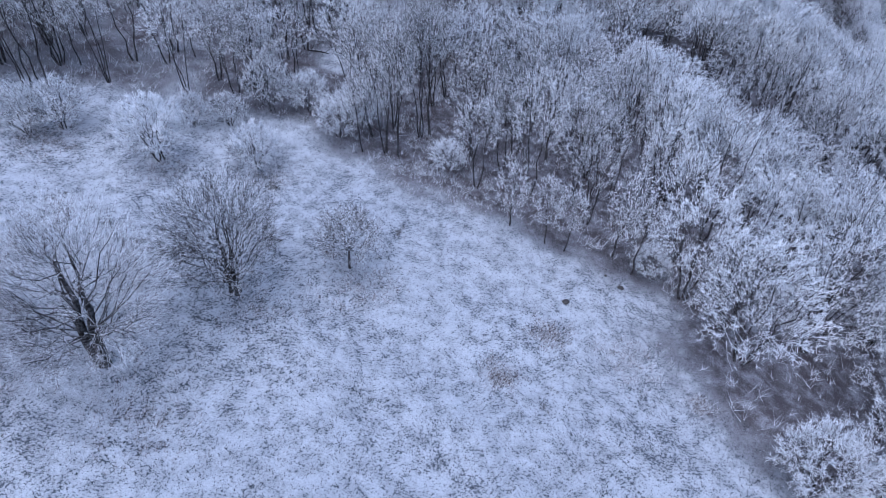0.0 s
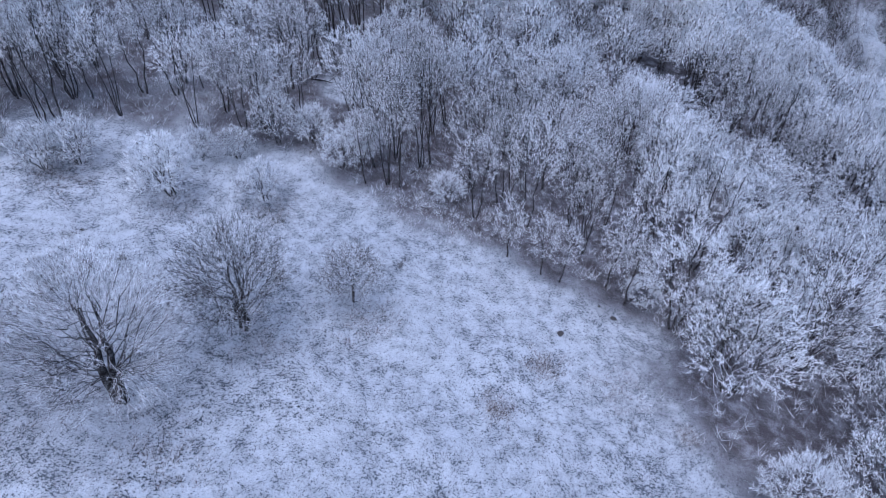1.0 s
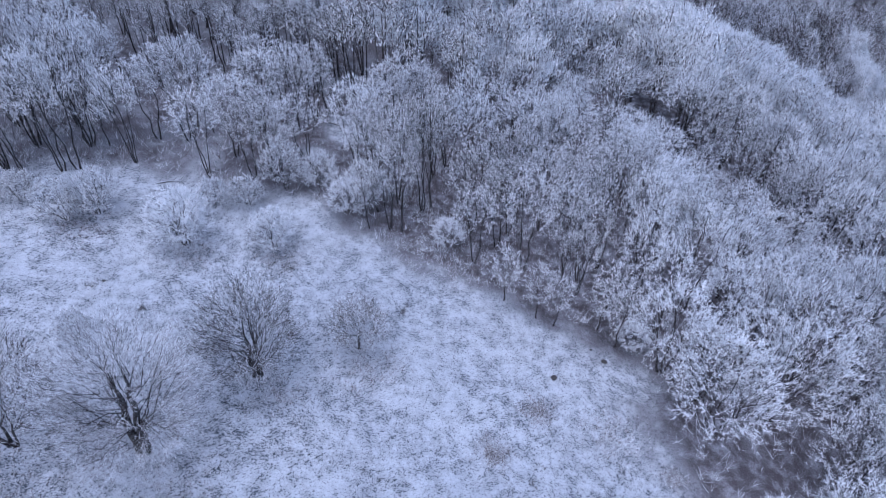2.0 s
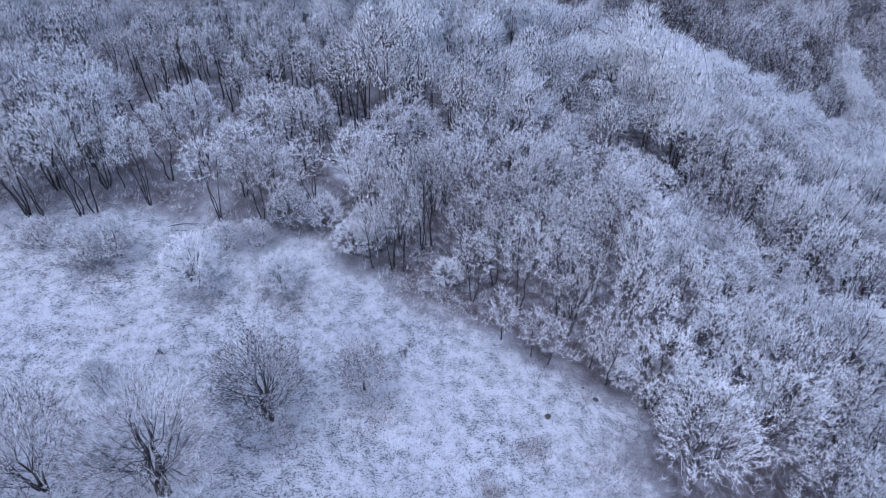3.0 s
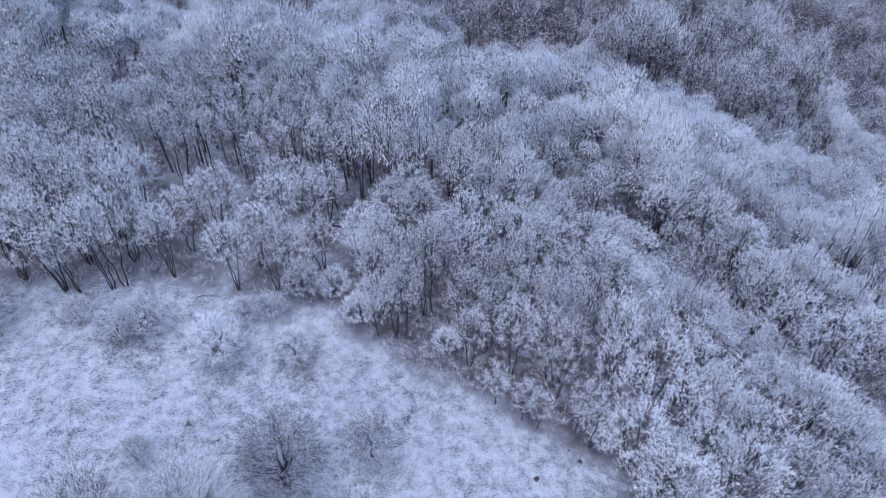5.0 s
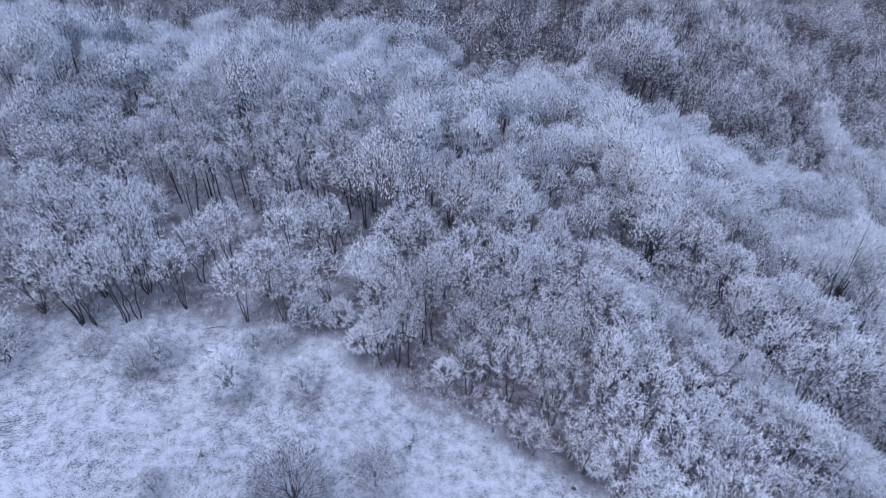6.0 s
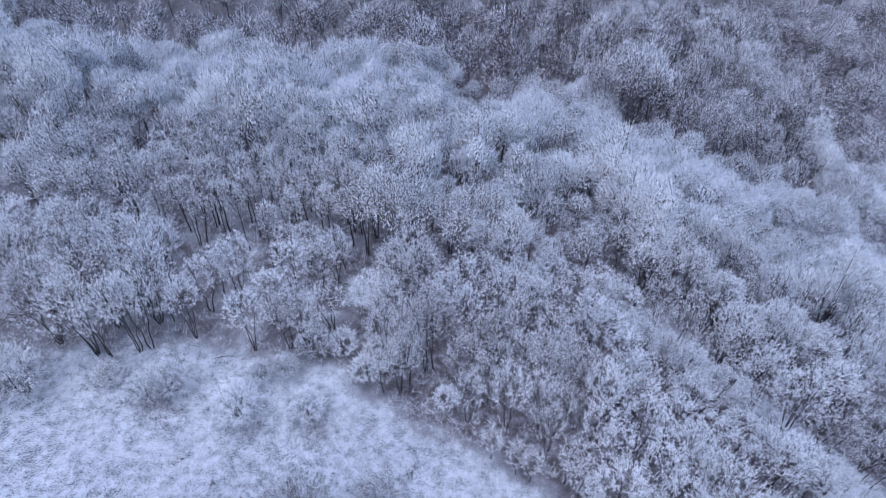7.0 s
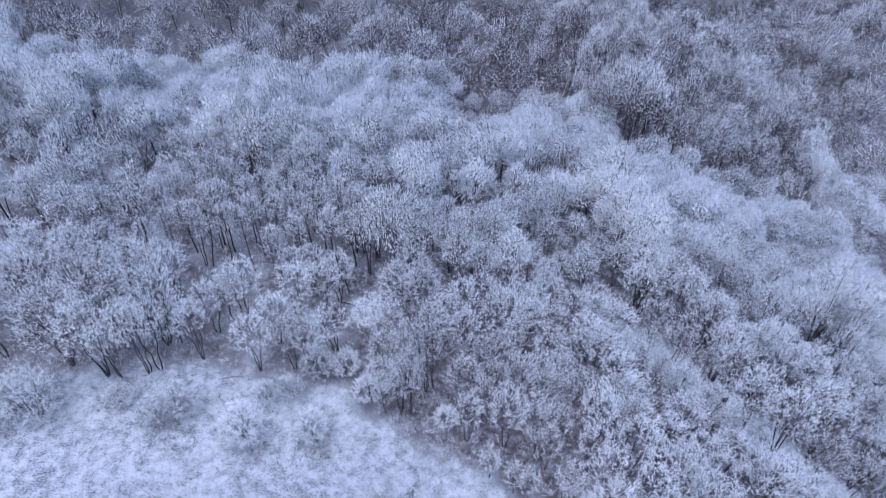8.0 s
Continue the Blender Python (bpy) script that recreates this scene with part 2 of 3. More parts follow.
def grow(seed, height, wide, girth, stems=1, base=0.4, fork=0.3, limbs=14, boughs=60, twigs=1000, twig=0.5, thick=0.03,
         lean=0.06, splay=0.3, sag=0.12, wild=0.5, low=-0.25, steep=0.9, fine=1, coarse=False, stout=0.085, tight=0.75,
         rise=(0.35, 0.75), taper=1.0, slim=1.0, each=False):
    """A bare tree. wide: its crown's radius; base: where the crown begins; fork: the lowest limb, as parts of the height.
    Returns its trunk, the limbs one by one, its boughs and its twigs."""
    rng = np.random.default_rng(seed)
    trunk, branch, crown, limb_list = Wood(), Wood(), Wood(), []
    mid = np.array([0, 0, height * (base + 0.42 * (1 - base))])
    half = np.array([wide, wide, height * 0.58 * (1 - base)])
    # stems
    a = rng.uniform(0, 6.28) + np.arange(stems) * 2.4 + rng.normal(0, 0.3, stems)
    out = np.stack([np.cos(a), np.sin(a), np.zeros(stems)], 1)
    start = out * (0.0 if stems == 1 else girth * tight) + np.array([0, 0, -0.3])
    push = (lean * height if stems == 1 else splay * wide) * rng.uniform(0.5, 1.2, (stems, 1))
    top = out * push + np.array([0, 0, 1.0]) * (mid[2] + half[2] * rng.uniform(*rise, (stems, 1)))
    sl = arc(start, top, 0.05, 7)
    sl[:, 1:-1] += rng.normal(0, 0.035 * wide, (stems, 6, 3)) * np.array([1, 1, 0.3])
    fade = np.linspace(1, 0.14, 8) ** taper
    fade[0] = 1.25
    sr = girth / stems ** 0.45 * fade[None] * rng.uniform(0.8, 1.1, (stems, 1))
    if coarse:
        trunk.tubes(sl[:, [0, 2, 4, 7]], sr[:, [0, 2, 4, 7]], 4)
    else:
        trunk.tubes(sl, sr, 6)
    # limbs
    aim = dome(rng, limbs, low)
    tip = mid + aim * half * rng.uniform(0.62, 0.86, (limbs, 1))
    which = np.argmax((out[None] * aim[:, None]).sum(-1) + rng.normal(0, 0.25, (limbs, stems)), 1)
    reach = np.linalg.norm(tip[:, :2] - sl[which, 3, :2], axis=1)
    h = np.clip(tip[:, 2] - steep * reach - 0.15 * height * rng.uniform(0, 1, limbs), fork * height, 0.93 * height)
    t = np.clip((h + 0.3) / (sl[which, -1, 2] + 0.3), 0.05, 0.97)
    p, d, r = along(sl, sr, which, t)
    ll = arc(p, tip, sag, 4)
    ll[:, 1:-1] += rng.normal(0, 0.05 * wide, (limbs, 3, 3))
    lr = np.clip(r * 0.45, 0.014 * slim, stout)[:, None] * np.linspace(1, 0.25, 5)[None]
    for i in range(limbs):
        one = Wood()
        one.tubes(ll[i:i + 1, ::2] if coarse else ll[i:i + 1], lr[i:i + 1, ::2] if coarse else lr[i:i + 1], 3 if coarse else 4)
        limb_list.append(one)
    # boughs
    aim = dome(rng, boughs, low - 0.15)
    tip = mid + aim * half * rng.uniform(0.66, 1.0, (boughs, 1))
    far = np.linalg.norm(tip[:, None] - ll[None, :, -1], axis=2) + rng.uniform(0, 0.3 * wide, (boughs, limbs))
    which = np.argmin(far, 1)
    p, d, r = along(ll, lr, which, rng.uniform(0.3, 0.95, boughs))
    bl = arc(p, tip, sag * 0.7, 4)
    bl[:, 1:-1] += rng.normal(0, 0.035 * wide, (boughs, 3, 3))
    br = slim * np.clip(r * 0.7, 0.024 if coarse else 0.010, 0.05 if coarse else 0.03 if stout > 0.05 else 0.02)[:, None] * np.linspace(1, 0.4, 5)[None]
    branch.tubes(bl[:, ::fine], br[:, ::fine], 3)
    sprays = []
    for i in range(limbs if each else 0):
        mine = which == i
        sprays.append(Wood())
        if mine.any():
            sprays[i].tubes(bl[mine][:, ::fine], br[mine][:, ::fine], 3)
    # branchlets, and the twigs that they bear
    nb = twigs // 4
    k1 = int(nb * 0.8)
    p1, d1, _ = along(bl, br, rng.integers(0, boughs, k1), rng.uniform(0.1, 1.0, k1) ** 0.55)
    p2, d2, _ = along(ll, lr, rng.integers(0, limbs, nb - k1), rng.uniform(0.5, 1.0, nb - k1))
    p, d = np.concatenate([p1, p2]), np.concatenate([d1, d2])
    aim = unit(d * 0.7 + unit((p - mid) / half) * 0.45 + rng.normal(0, 1, p.shape) * wild + np.array([0, 0, 0.3]))
    long = 2.0 * twig * rng.uniform(0.5, 1.3, nb)
    crown.needles(p, p + aim * long[:, None], thick * rng.uniform(0.8, 1.3, nb), rng)
    j, t = rng.integers(0, nb, twigs - nb), rng.uniform(0.1, 1.0, twigs - nb)
    q = p[j] + aim[j] * (long[j] * t)[:, None]
    out = unit(aim[j] * 0.8 + rng.normal(0, 1, q.shape) * wild * 1.15 + np.array([0, 0, 0.15]))
    crown.needles(q, q + out * (twig * rng.uniform(0.45, 1.2, len(q)))[:, None], thick * rng.uniform(0.6, 1.3, len(q)), rng)
    return trunk, limb_list, sprays if each else branch, crown


def merged(woods):
    one = Wood()
    for w in woods:
        one.add(*w.arrays())
    return one


def tree(name, label, category, twig_mat=None, each_limb=False, crown_label="fine twigs white with frost", **how):
    root = tagged(new(name), label, category)
    trunk, limbs, boughs, crown = grow(each=each_limb, **how)
    body = part("trunk", trunk.mesh("trunk", True), BARK, root, "dark bark with rime on one side")
    if each_limb:
        for limb, spray in zip(limbs, boughs):
            bearer = part("limb", limb.mesh("limb", True), BARK, root)
            if spray.n:
                part("bough_spray", spray.mesh("bough_spray"), FROST_BOUGH, bearer, "thin dark boughs lined with frost")
    else:
        part("branchwork", merged(limbs + [boughs]).mesh("branchwork"), LIMB, root, "dark boughs lined with frost")
    part("crown", crown.mesh("crown"), twig_mat or TWIG, root, crown_label)
    return root


def place_tree(root, x, y, turn=0.0, size=1.0, tilt=0.0):
    root.matrix_basis = pose(x, y, ground_at(x, y), 0, tilt, 0) @ pose(0, 0, 0, 0, 0, turn)
    root.scale = (size, size, size)
    return root


def another(root, x, y, turn, size, tilt=0.0, tall=1.0, group=""):
    kept = root.scale.copy()
    root.scale = (size, size, size * tall)
    lean_over = pose(x, y, ground_at(x, y), 0, tilt, 0) @ pose(0, 0, 0, 0, 0, turn)
    made = copy_thing(root, lean_over)
    root.scale = kept
    return tagged(made, group=group)


# ---- ground ----
WOOD_X = [-40, -28, -20, -12, -8, -6, -3, 2, 5, 9, 11.3, 11.9, 13.4, 15, 17, 40]
WOOD_Y = [31, 35, 36.5, 36, 35.5, 34.0, 31.6, 29.8, 28.4, 27.0, 25.4, 20.0, 15.8, 12.0, 9.0, 4]
CLEARINGS = ((-7.2, 44.6, 2.2, 2.2), (36.0, 29.5, 3.2, 3.5))
GULLY = ((19.6, 46.4), (24.0, 42.0), (30.0, 36.6), (37.5, 29.6))


def gully(x, y):
    """How far a place lies beyond the snowy gully that runs down through the wood; nearer places are negative."""
    best = 99.0
    for (x0, y0), (x1, y1) in zip(GULLY, GULLY[1:]):
        dx, dy = x1 - x0, y1 - y0
        t = min(1.0, max(0.0, ((x - x0) * dx + (y - y0) * dy) / (dx * dx + dy * dy)))
        px, py = x - x0 - t * dx, y - y0 - t * dy
        d = math.hypot(px, py)
        if d < abs(best):
            best = d if px + py > 0 else -d
    return best


def ground_sheet():
    def spaced(lo, hi, fine_lo, fine_hi, step):
        mid = np.arange(fine_lo, fine_hi + step, step)
        left, right, s = [fine_lo], [mid[-1]], step
        while left[-1] > lo:
            s *= 1.12
            left.append(left[-1] - s)
        s = step
        while right[-1] < hi:
            s *= 1.12
            right.append(right[-1] + s)
        return np.concatenate([left[:0:-1], mid, right[1:]])

    xs, ys = spaced(-1800, 1800, -34, 34, 0.35), spaced(-1200, 2400, 6, 46, 0.35)
    X, Y = np.meshgrid(xs, ys)
    Z = land(X, Y)
    flat_x, flat_y = X.ravel(), Y.ravel()
    Z = Z.ravel() + np.array([hummock(a, b) if abs(a) < 90 and -20 < b < 110 else 0.0 for a, b in zip(flat_x.tolist(), flat_y.tolist())])
    n = len(xs)
    i = (np.arange(len(ys) - 1)[:, None] * n + np.arange(n - 1)[None]).ravel()
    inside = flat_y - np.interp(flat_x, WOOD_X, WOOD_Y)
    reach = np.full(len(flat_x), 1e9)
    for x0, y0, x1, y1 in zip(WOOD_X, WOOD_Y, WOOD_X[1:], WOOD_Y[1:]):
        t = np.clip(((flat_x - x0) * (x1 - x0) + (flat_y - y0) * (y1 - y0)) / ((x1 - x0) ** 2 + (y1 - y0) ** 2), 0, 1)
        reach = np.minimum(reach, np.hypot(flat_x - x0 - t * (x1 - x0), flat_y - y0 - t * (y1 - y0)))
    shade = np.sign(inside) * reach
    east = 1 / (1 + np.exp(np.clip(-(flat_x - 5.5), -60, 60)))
    # litter inside the wood; at the east edge it runs outward as painted tree shade
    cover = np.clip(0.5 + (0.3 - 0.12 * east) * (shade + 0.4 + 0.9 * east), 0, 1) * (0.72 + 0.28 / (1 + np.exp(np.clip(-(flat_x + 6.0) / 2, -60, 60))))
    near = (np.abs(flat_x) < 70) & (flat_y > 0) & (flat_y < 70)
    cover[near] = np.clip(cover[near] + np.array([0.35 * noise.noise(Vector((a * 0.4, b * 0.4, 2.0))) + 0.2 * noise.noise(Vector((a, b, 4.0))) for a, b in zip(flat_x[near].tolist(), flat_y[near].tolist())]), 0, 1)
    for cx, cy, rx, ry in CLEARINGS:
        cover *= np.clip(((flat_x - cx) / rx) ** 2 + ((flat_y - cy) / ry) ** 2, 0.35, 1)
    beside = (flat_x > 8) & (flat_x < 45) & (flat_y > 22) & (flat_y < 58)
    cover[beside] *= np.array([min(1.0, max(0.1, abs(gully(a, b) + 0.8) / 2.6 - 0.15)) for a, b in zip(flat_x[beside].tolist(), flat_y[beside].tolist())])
    me = mesh_of("ground", np.stack([flat_x, flat_y, Z], 1), np.stack([i, i + 1, i + n + 1, i + n], 1), True)
    me.attributes.new("litter_and_shade", "FLOAT", "POINT").data.foreach_set("value", cover.astype(np.float32))
    return tagged(part("ground", me, SNOW), "snow-covered hillside meadow with dry grass showing", "ground", kind="structure")


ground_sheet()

# ---- lone trees of the meadow ----
oak = tree("oak_tree", "old bare tree with a thick dark forked trunk and spreading crown", "tree", BARE_TWIG, True, "long thin twigs, lightly frosted", seed=3, height=7.4, wide=3.8, girth=0.37,
           stems=2, base=0.20, fork=0.22, limbs=58, boughs=700, twigs=20000, twig=0.26, thick=0.0072, splay=0.09, sag=0.0, wild=0.36, low=-0.75, steep=0.5, stout=0.036, tight=0.26,
           rise=(0.25, 0.5), taper=0.95, slim=0.5)
place_tree(oak, -13.2, 17.0, 40, 1.0, 3)
fan = tree("fan_tree", "bare tree fanning out from several short dark stems", "tree", BARE_TWIG, True, "long thin twigs, lightly frosted", seed=5, height=6.0, wide=2.9, girth=0.26,
           stems=4, base=0.18, fork=0.14, limbs=48, boughs=620, twigs=16000, twig=0.25, thick=0.0080, splay=0.16, sag=0.0, wild=0.38, low=-0.4, steep=0.85, stout=0.032, tight=0.6,
           rise=(-0.05, 0.3), taper=1.1, slim=0.5)
place_tree(fan, -9.2, 21.5, 15)
small = tree("small_tree", "small bare tree with a short dark trunk above reddish grass", "tree", BARE_TWIG, True, "thin twigs, lightly frosted", seed=8, height=3.3, wide=1.75, girth=0.10,
             stems=1, base=0.26, fork=0.30, limbs=26, boughs=180, twigs=6500, twig=0.24, thick=0.0085, wild=0.6, low=-0.5, steep=0.4, stout=0.03, rise=(0.0, 0.3), slim=0.7)
place_tree(small, -4.4, 24.0, 70)
thicket = tree("thicket_tree", "bare many-stemmed tree with fine frosted twigs", "tree", BARE_TWIG, True, "thin twigs, lightly frosted", seed=12, height=6.4, wide=2.9, girth=0.15,
               stems=4, base=0.14, fork=0.15, limbs=44, boughs=420, twigs=11000, twig=0.28, thick=0.0095, splay=0.3, sag=0.0, wild=0.42, low=-0.45, steep=0.95, stout=0.035, rise=(-0.1, 0.3), taper=1.3, slim=0.65)
place_tree(thicket, -18.4, 16.6, 120)
bush = tree("frosted_bush", "many-stemmed bush with thick white antler-like branches", "shrub", TWIG, True, "stout twigs thickly coated with rime", seed=14, height=3.6, wide=2.0, girth=0.13,
            stems=6, base=0.1, fork=0.1, limbs=36, boughs=200, twigs=11000, twig=0.18, thick=0.0105, splay=0.6, sag=0.1, wild=0.5, low=-0.2, stout=0.05)
place_tree(bush, 14.9, 14.6, 10)

# ---- kinds of woodland tree ----
TALL = [tree("woodland_tree", "slender bare woodland tree with a dark trunk and frosted crown", "tree", DARK_TWIG, seed=20 + i, height=8.0, wide=1.85 + 0.1 * (i % 3), girth=0.088,
             stems=(2, 1, 3, 2, 3, 1, 2)[i], base=0.32 + 0.05 * (i % 3), fork=0.20, limbs=18, boughs=150, twigs=8500, twig=0.10, thick=0.0125, splay=0.45, sag=0.0, wild=0.6, low=-0.1, steep=1.6, fine=2, slim=0.9) for i in range(7)]
MID = [tree("woodland_tree", "slender bare woodland tree with a dark trunk and frosted crown", "tree", seed=120 + i, height=8.0, wide=2.0, girth=0.09,
            stems=(2, 3, 2, 4, 3)[i], base=0.36 + 0.04 * (i % 3), fork=0.20, limbs=15, boughs=120, twigs=6000, twig=0.11, thick=0.0155, splay=0.5, sag=0.0, wild=0.55, low=-0.05, steep=1.5, fine=2) for i in range(5)]
POLE = [tree("slender_tree", "tall slender close-set tree with a bare dark trunk", "tree", DARK_TWIG, seed=160 + i, height=9.0, wide=1.2, girth=0.075,
             stems=(1, 1, 2, 1)[i], base=0.50, fork=0.38, limbs=11, boughs=70, twigs=4200, twig=0.115, thick=0.0155, splay=0.5, sag=0.0, wild=0.55, low=-0.2, steep=1.6, fine=2) for i in range(4)]
LEANER = [tree("fanning_tree", "tree of several bare dark stems fanning into a white crown", "tree", seed=180 + i, height=8.0, wide=2.3, girth=0.15,
               stems=(4, 5, 3)[i], base=0.48, fork=0.30, limbs=18, boughs=130, twigs=6000, twig=0.11, thick=0.0155, splay=0.75, sag=0.0, wild=0.5, low=0.1, steep=1.4, fine=2) for i in range(3)]
ROUND = [tree("round_tree", "broad round-crowned tree thick with white rime", "tree", seed=40 + i, height=7.0, wide=2.6, girth=0.12,
              stems=3 + i % 2, base=0.26, fork=0.2, limbs=24, boughs=220, twigs=10500, twig=0.115, thick=0.0150, splay=0.5, sag=0.03, wild=0.55, low=-0.1, fine=2) for i in range(4)]
HOARY = [tree("hoary_tree", "spreading many-stemmed tree under heavy white rime", "tree", seed=140 + i, height=7.0, wide=2.6, girth=0.10,
              stems=5, base=0.16, fork=0.14, limbs=28, boughs=280, twigs=11000, twig=0.105, thick=0.0125, splay=0.55, sag=0.02, wild=0.55, low=-0.45, steep=0.8, fine=2) for i in range(3)]
THIN = [tree("young_tree", "thin young tree at the edge of the wood", "tree", DARK_TWIG, seed=60 + i, height=4.5, wide=1.05, girth=0.06,
             stems=1, base=0.22, fork=0.2, limbs=14, boughs=70, twigs=3400, twig=0.11, thick=0.0115, wild=0.7, steep=1.2, fine=2, slim=0.8) for i in range(3)]
SHRUB = [tree("shrub", "low rounded shrub white with frost", "shrub", seed=70 + i, height=2.9, wide=1.6, girth=0.07,
              stems=5, base=0.12, fork=0.12, limbs=26, boughs=150, twigs=8500, twig=0.13, thick=0.0145, splay=0.6, low=-0.3, wild=0.55, fine=2, stout=0.04) for i in range(3)]
KINDS = {"tall": TALL, "mid": MID, "pole": POLE, "leaner": LEANER, "hoary": HOARY, "round": ROUND, "thin": THIN, "shrub": SHRUB}
HIGH = {"tall": 8.0, "mid": 8.0, "pole": 9.0, "leaner": 8.0, "hoary": 7.0, "round": 7.0, "thin": 4.5, "shrub": 2.9}
BROAD = {"tall": 1.85, "mid": 2.0, "pole": 1.2, "leaner": 2.3, "hoary": 2.6, "round": 2.6, "thin": 1.05, "shrub": 1.6}
used = {}
taken = [(-13.2, 17.0, 3.0), (-9.2, 21.5, 3.0), (-4.4, 24.0, 2.0), (-18.4, 16.6, 2.5), (14.9, 14.6, 2.0)]
pick = random.Random(11)


def stand(kind, x, y, high, broad=None, tilt=0.0, group="trees of the wood"):
    """A tree of that kind, height and crown radius."""
    broad = broad or BROAD[kind] * high / HIGH[kind]
    size, tall = broad / BROAD[kind], high / HIGH[kind] * BROAD[kind] / broad
    index = used.get(kind, 0)
    used[kind] = index + 1
    turn = pick.uniform(0, 360)
    taken.append((x, y, 0.8 * broad))
    if index < len(KINDS[kind]):
        root = place_tree(KINDS[kind][index], x, y, turn, size, tilt)
        root.scale = (size, size, size * tall)
        return tagged(root, group=group)
    return another(KINDS[kind][pick.randrange(len(KINDS[kind]))], x, y, turn, size, tilt, tall, group)


# shrubs between meadow and wood
for x, y, high, broad in ((-21.9, 30.9, 3.0, 1.4), (-20.6, 31.9, 3.0, 1.7), (-14.3, 33.8, 2.3, 1.1), (-10.2, 31.0, 2.7, 1.55), (-12.5, 34.6, 2.0, 1.3),
                          (-25.0, 32.3, 1.9, 1.3), (-10.5, 36.6, 3.9, 1.6), (-17.9, 22.3, 2.2, 1.0), (-6.1, 34.9, 2.8, 1.5), (-5.2, 36.6, 3.2, 1.6), (0.3, 33.2, 2.0, 1.2), (-8.3, 37.4, 2.8, 1.4), (11.0, 26.5, 1.8, 1.1), (-30.5, 30.7, 4.6, 2.3), (-33.5, 29.5, 3.6, 2.0), (-16.0, 17.9, 2.2, 0.7)):
    stand("shrub", x, y, high, broad, group="shrubs of the meadow's edge")
# the row along the left edge of the wood
for kind, x, y, high, broad, tilt in (
    ("shrub", -15.1, 30.1, 3.9, 2.0, 0), ("mid", -25.9, 34.7, 6.5, 1.6, -3), ("mid", -24.0, 35.4, 8.4, 1.9, -3), ("mid", -23.2, 35.8, 8.6, 1.9, 0), ("thin", -22.4, 38.7, 6.2, 1.2, 0),
    ("mid", -20.2, 37.3, 7.1, 1.6, -2), ("mid", -15.4, 36.7, 6.8, 1.9, 0), ("tall", -12.7, 37.3, 6.6, 1.6, 0), ("tall", -10.7, 43.7, 6.8, 2.0, 0), ("thin", -9.1, 46.8, 4.6, 1.1, 0),
    ("mid", -26.9, 34.6, 9.2, 2.3, -1), ("hoary", -29.8, 35.4, 9.6, 3.1, 0), ("hoary", -26.4, 37.6, 10.2, 3.1, 0), ("hoary", -23.4, 38.4, 9.4, 2.8, 0), ("hoary", -28.4, 39.6, 10.6, 3.2, 0), ("hoary", -25.0, 40.6, 10.0, 3.0, 0), ("hoary", -32.2, 38.0, 9.8, 3.0, 0),
):
    stand(kind, x, y, high, broad, tilt)
# the row along the right edge
for kind, x, y, high, broad, tilt in (
    ("tall", -3.4, 34.0, 6.6, 1.7, 0), ("tall", -2.7, 33.9, 8.6, 1.5, 1), ("tall", -1.4, 36.4, 9.2, 1.6, 0), ("tall", -0.8, 36.7, 9.4, 1.6, 2), ("thin", -4.7, 33.8, 5.2, 1.1, 0),
    ("tall", 1.9, 31.8, 6.1, 1.6, 0), ("thin", 3.6, 28.8, 4.5, 1.1, 0), ("thin", 5.5, 27.7, 4.5, 1.0, 0), ("thin", 6.4, 27.2, 4.3, 1.0, 3), ("thin", 9.1, 27.4, 5.6, 1.4, 10),
    ("thin", 9.9, 26.2, 5.4, 1.3, 2), ("tall", 8.1, 30.0, 5.4, 1.3, 0), ("tall", 8.6, 31.3, 7.0, 1.5, 2), ("round", 13.5, 33.3, 5.9, 2.2, 3), ("tall", 4.3, 35.1, 6.6, 1.6, 0),
    ("tall", 6.5, 36.0, 6.8, 1.6, 0), ("tall", 3.4, 33.6, 6.3, 1.5, 0),
):
    stand(kind, x, y, high, broad, tilt)
# the thick white crowns at the right, and the trees round the clearing
for kind, x, y, high, broad, tilt in (
    ("hoary", 14.0, 20.9, 7.6, 3.2, 0), ("hoary", 14.0, 23.0, 6.4, 2.4, 0), ("hoary", 18.0, 22.2, 8.2, 2.8, 4), ("hoary", 20.0, 24.8, 8.4, 2.8, 3), ("hoary", 19.4, 17.9, 7.4, 2.4, 6),
    ("hoary", 22.7, 20.2, 8.2, 2.5, 5), ("tall", 21.5, 41.3, 8.6, 1.9, 3), ("tall", 24.3, 40.3, 6.2, 1.6, 10), ("round", 26.7, 39.3, 8.4, 2.6, 0), ("round", 27.6, 36.6, 8.2, 2.5, 0),
    ("tall", 33.0, 29.0, 8.6, 2.2, 12), ("round", 29.8, 34.6, 8.6, 2.6, 0), ("tall", 31.0, 31.4, 8.0, 2.2, 8), ("tall", 20.7, 45.2, 6.8, 2.0, 0), ("round", -4.2, 45.6, 5.9, 2.4, 0), ("leaner", 36.6, 32.4, 8.2, 2.3, 10), ("leaner", 33.4, 34.6, 7.8, 2.2, 6),
):
    stand(kind, x, y, high, broad, tilt)


# ---- the wood near by ----
def swell_near(x, y):
    return 1 + 0.42 * noise.noise(Vector((x / 7.0, y / 7.0, 9.0)))


def wooded(x, y):
    """How far inside the wood a place lies, in metres."""
    return y - np.interp(x, WOOD_X, WOOD_Y)


def opening(x):
    """The gully shows between the crowns at three places."""
    return max(0.0, 0.35 + 0.65 * math.cos((x - 24.0) / 6.2 * 2 * math.pi))


def clearing(x, y):
    return any(((x - cx) / rx) ** 2 + ((y - cy) / ry) ** 2 < 1 for cx, cy, rx, ry in CLEARINGS) or -0.8 - 2.8 * opening(x) < gully(x, y) < 0.6 + 0.8 * opening(x)


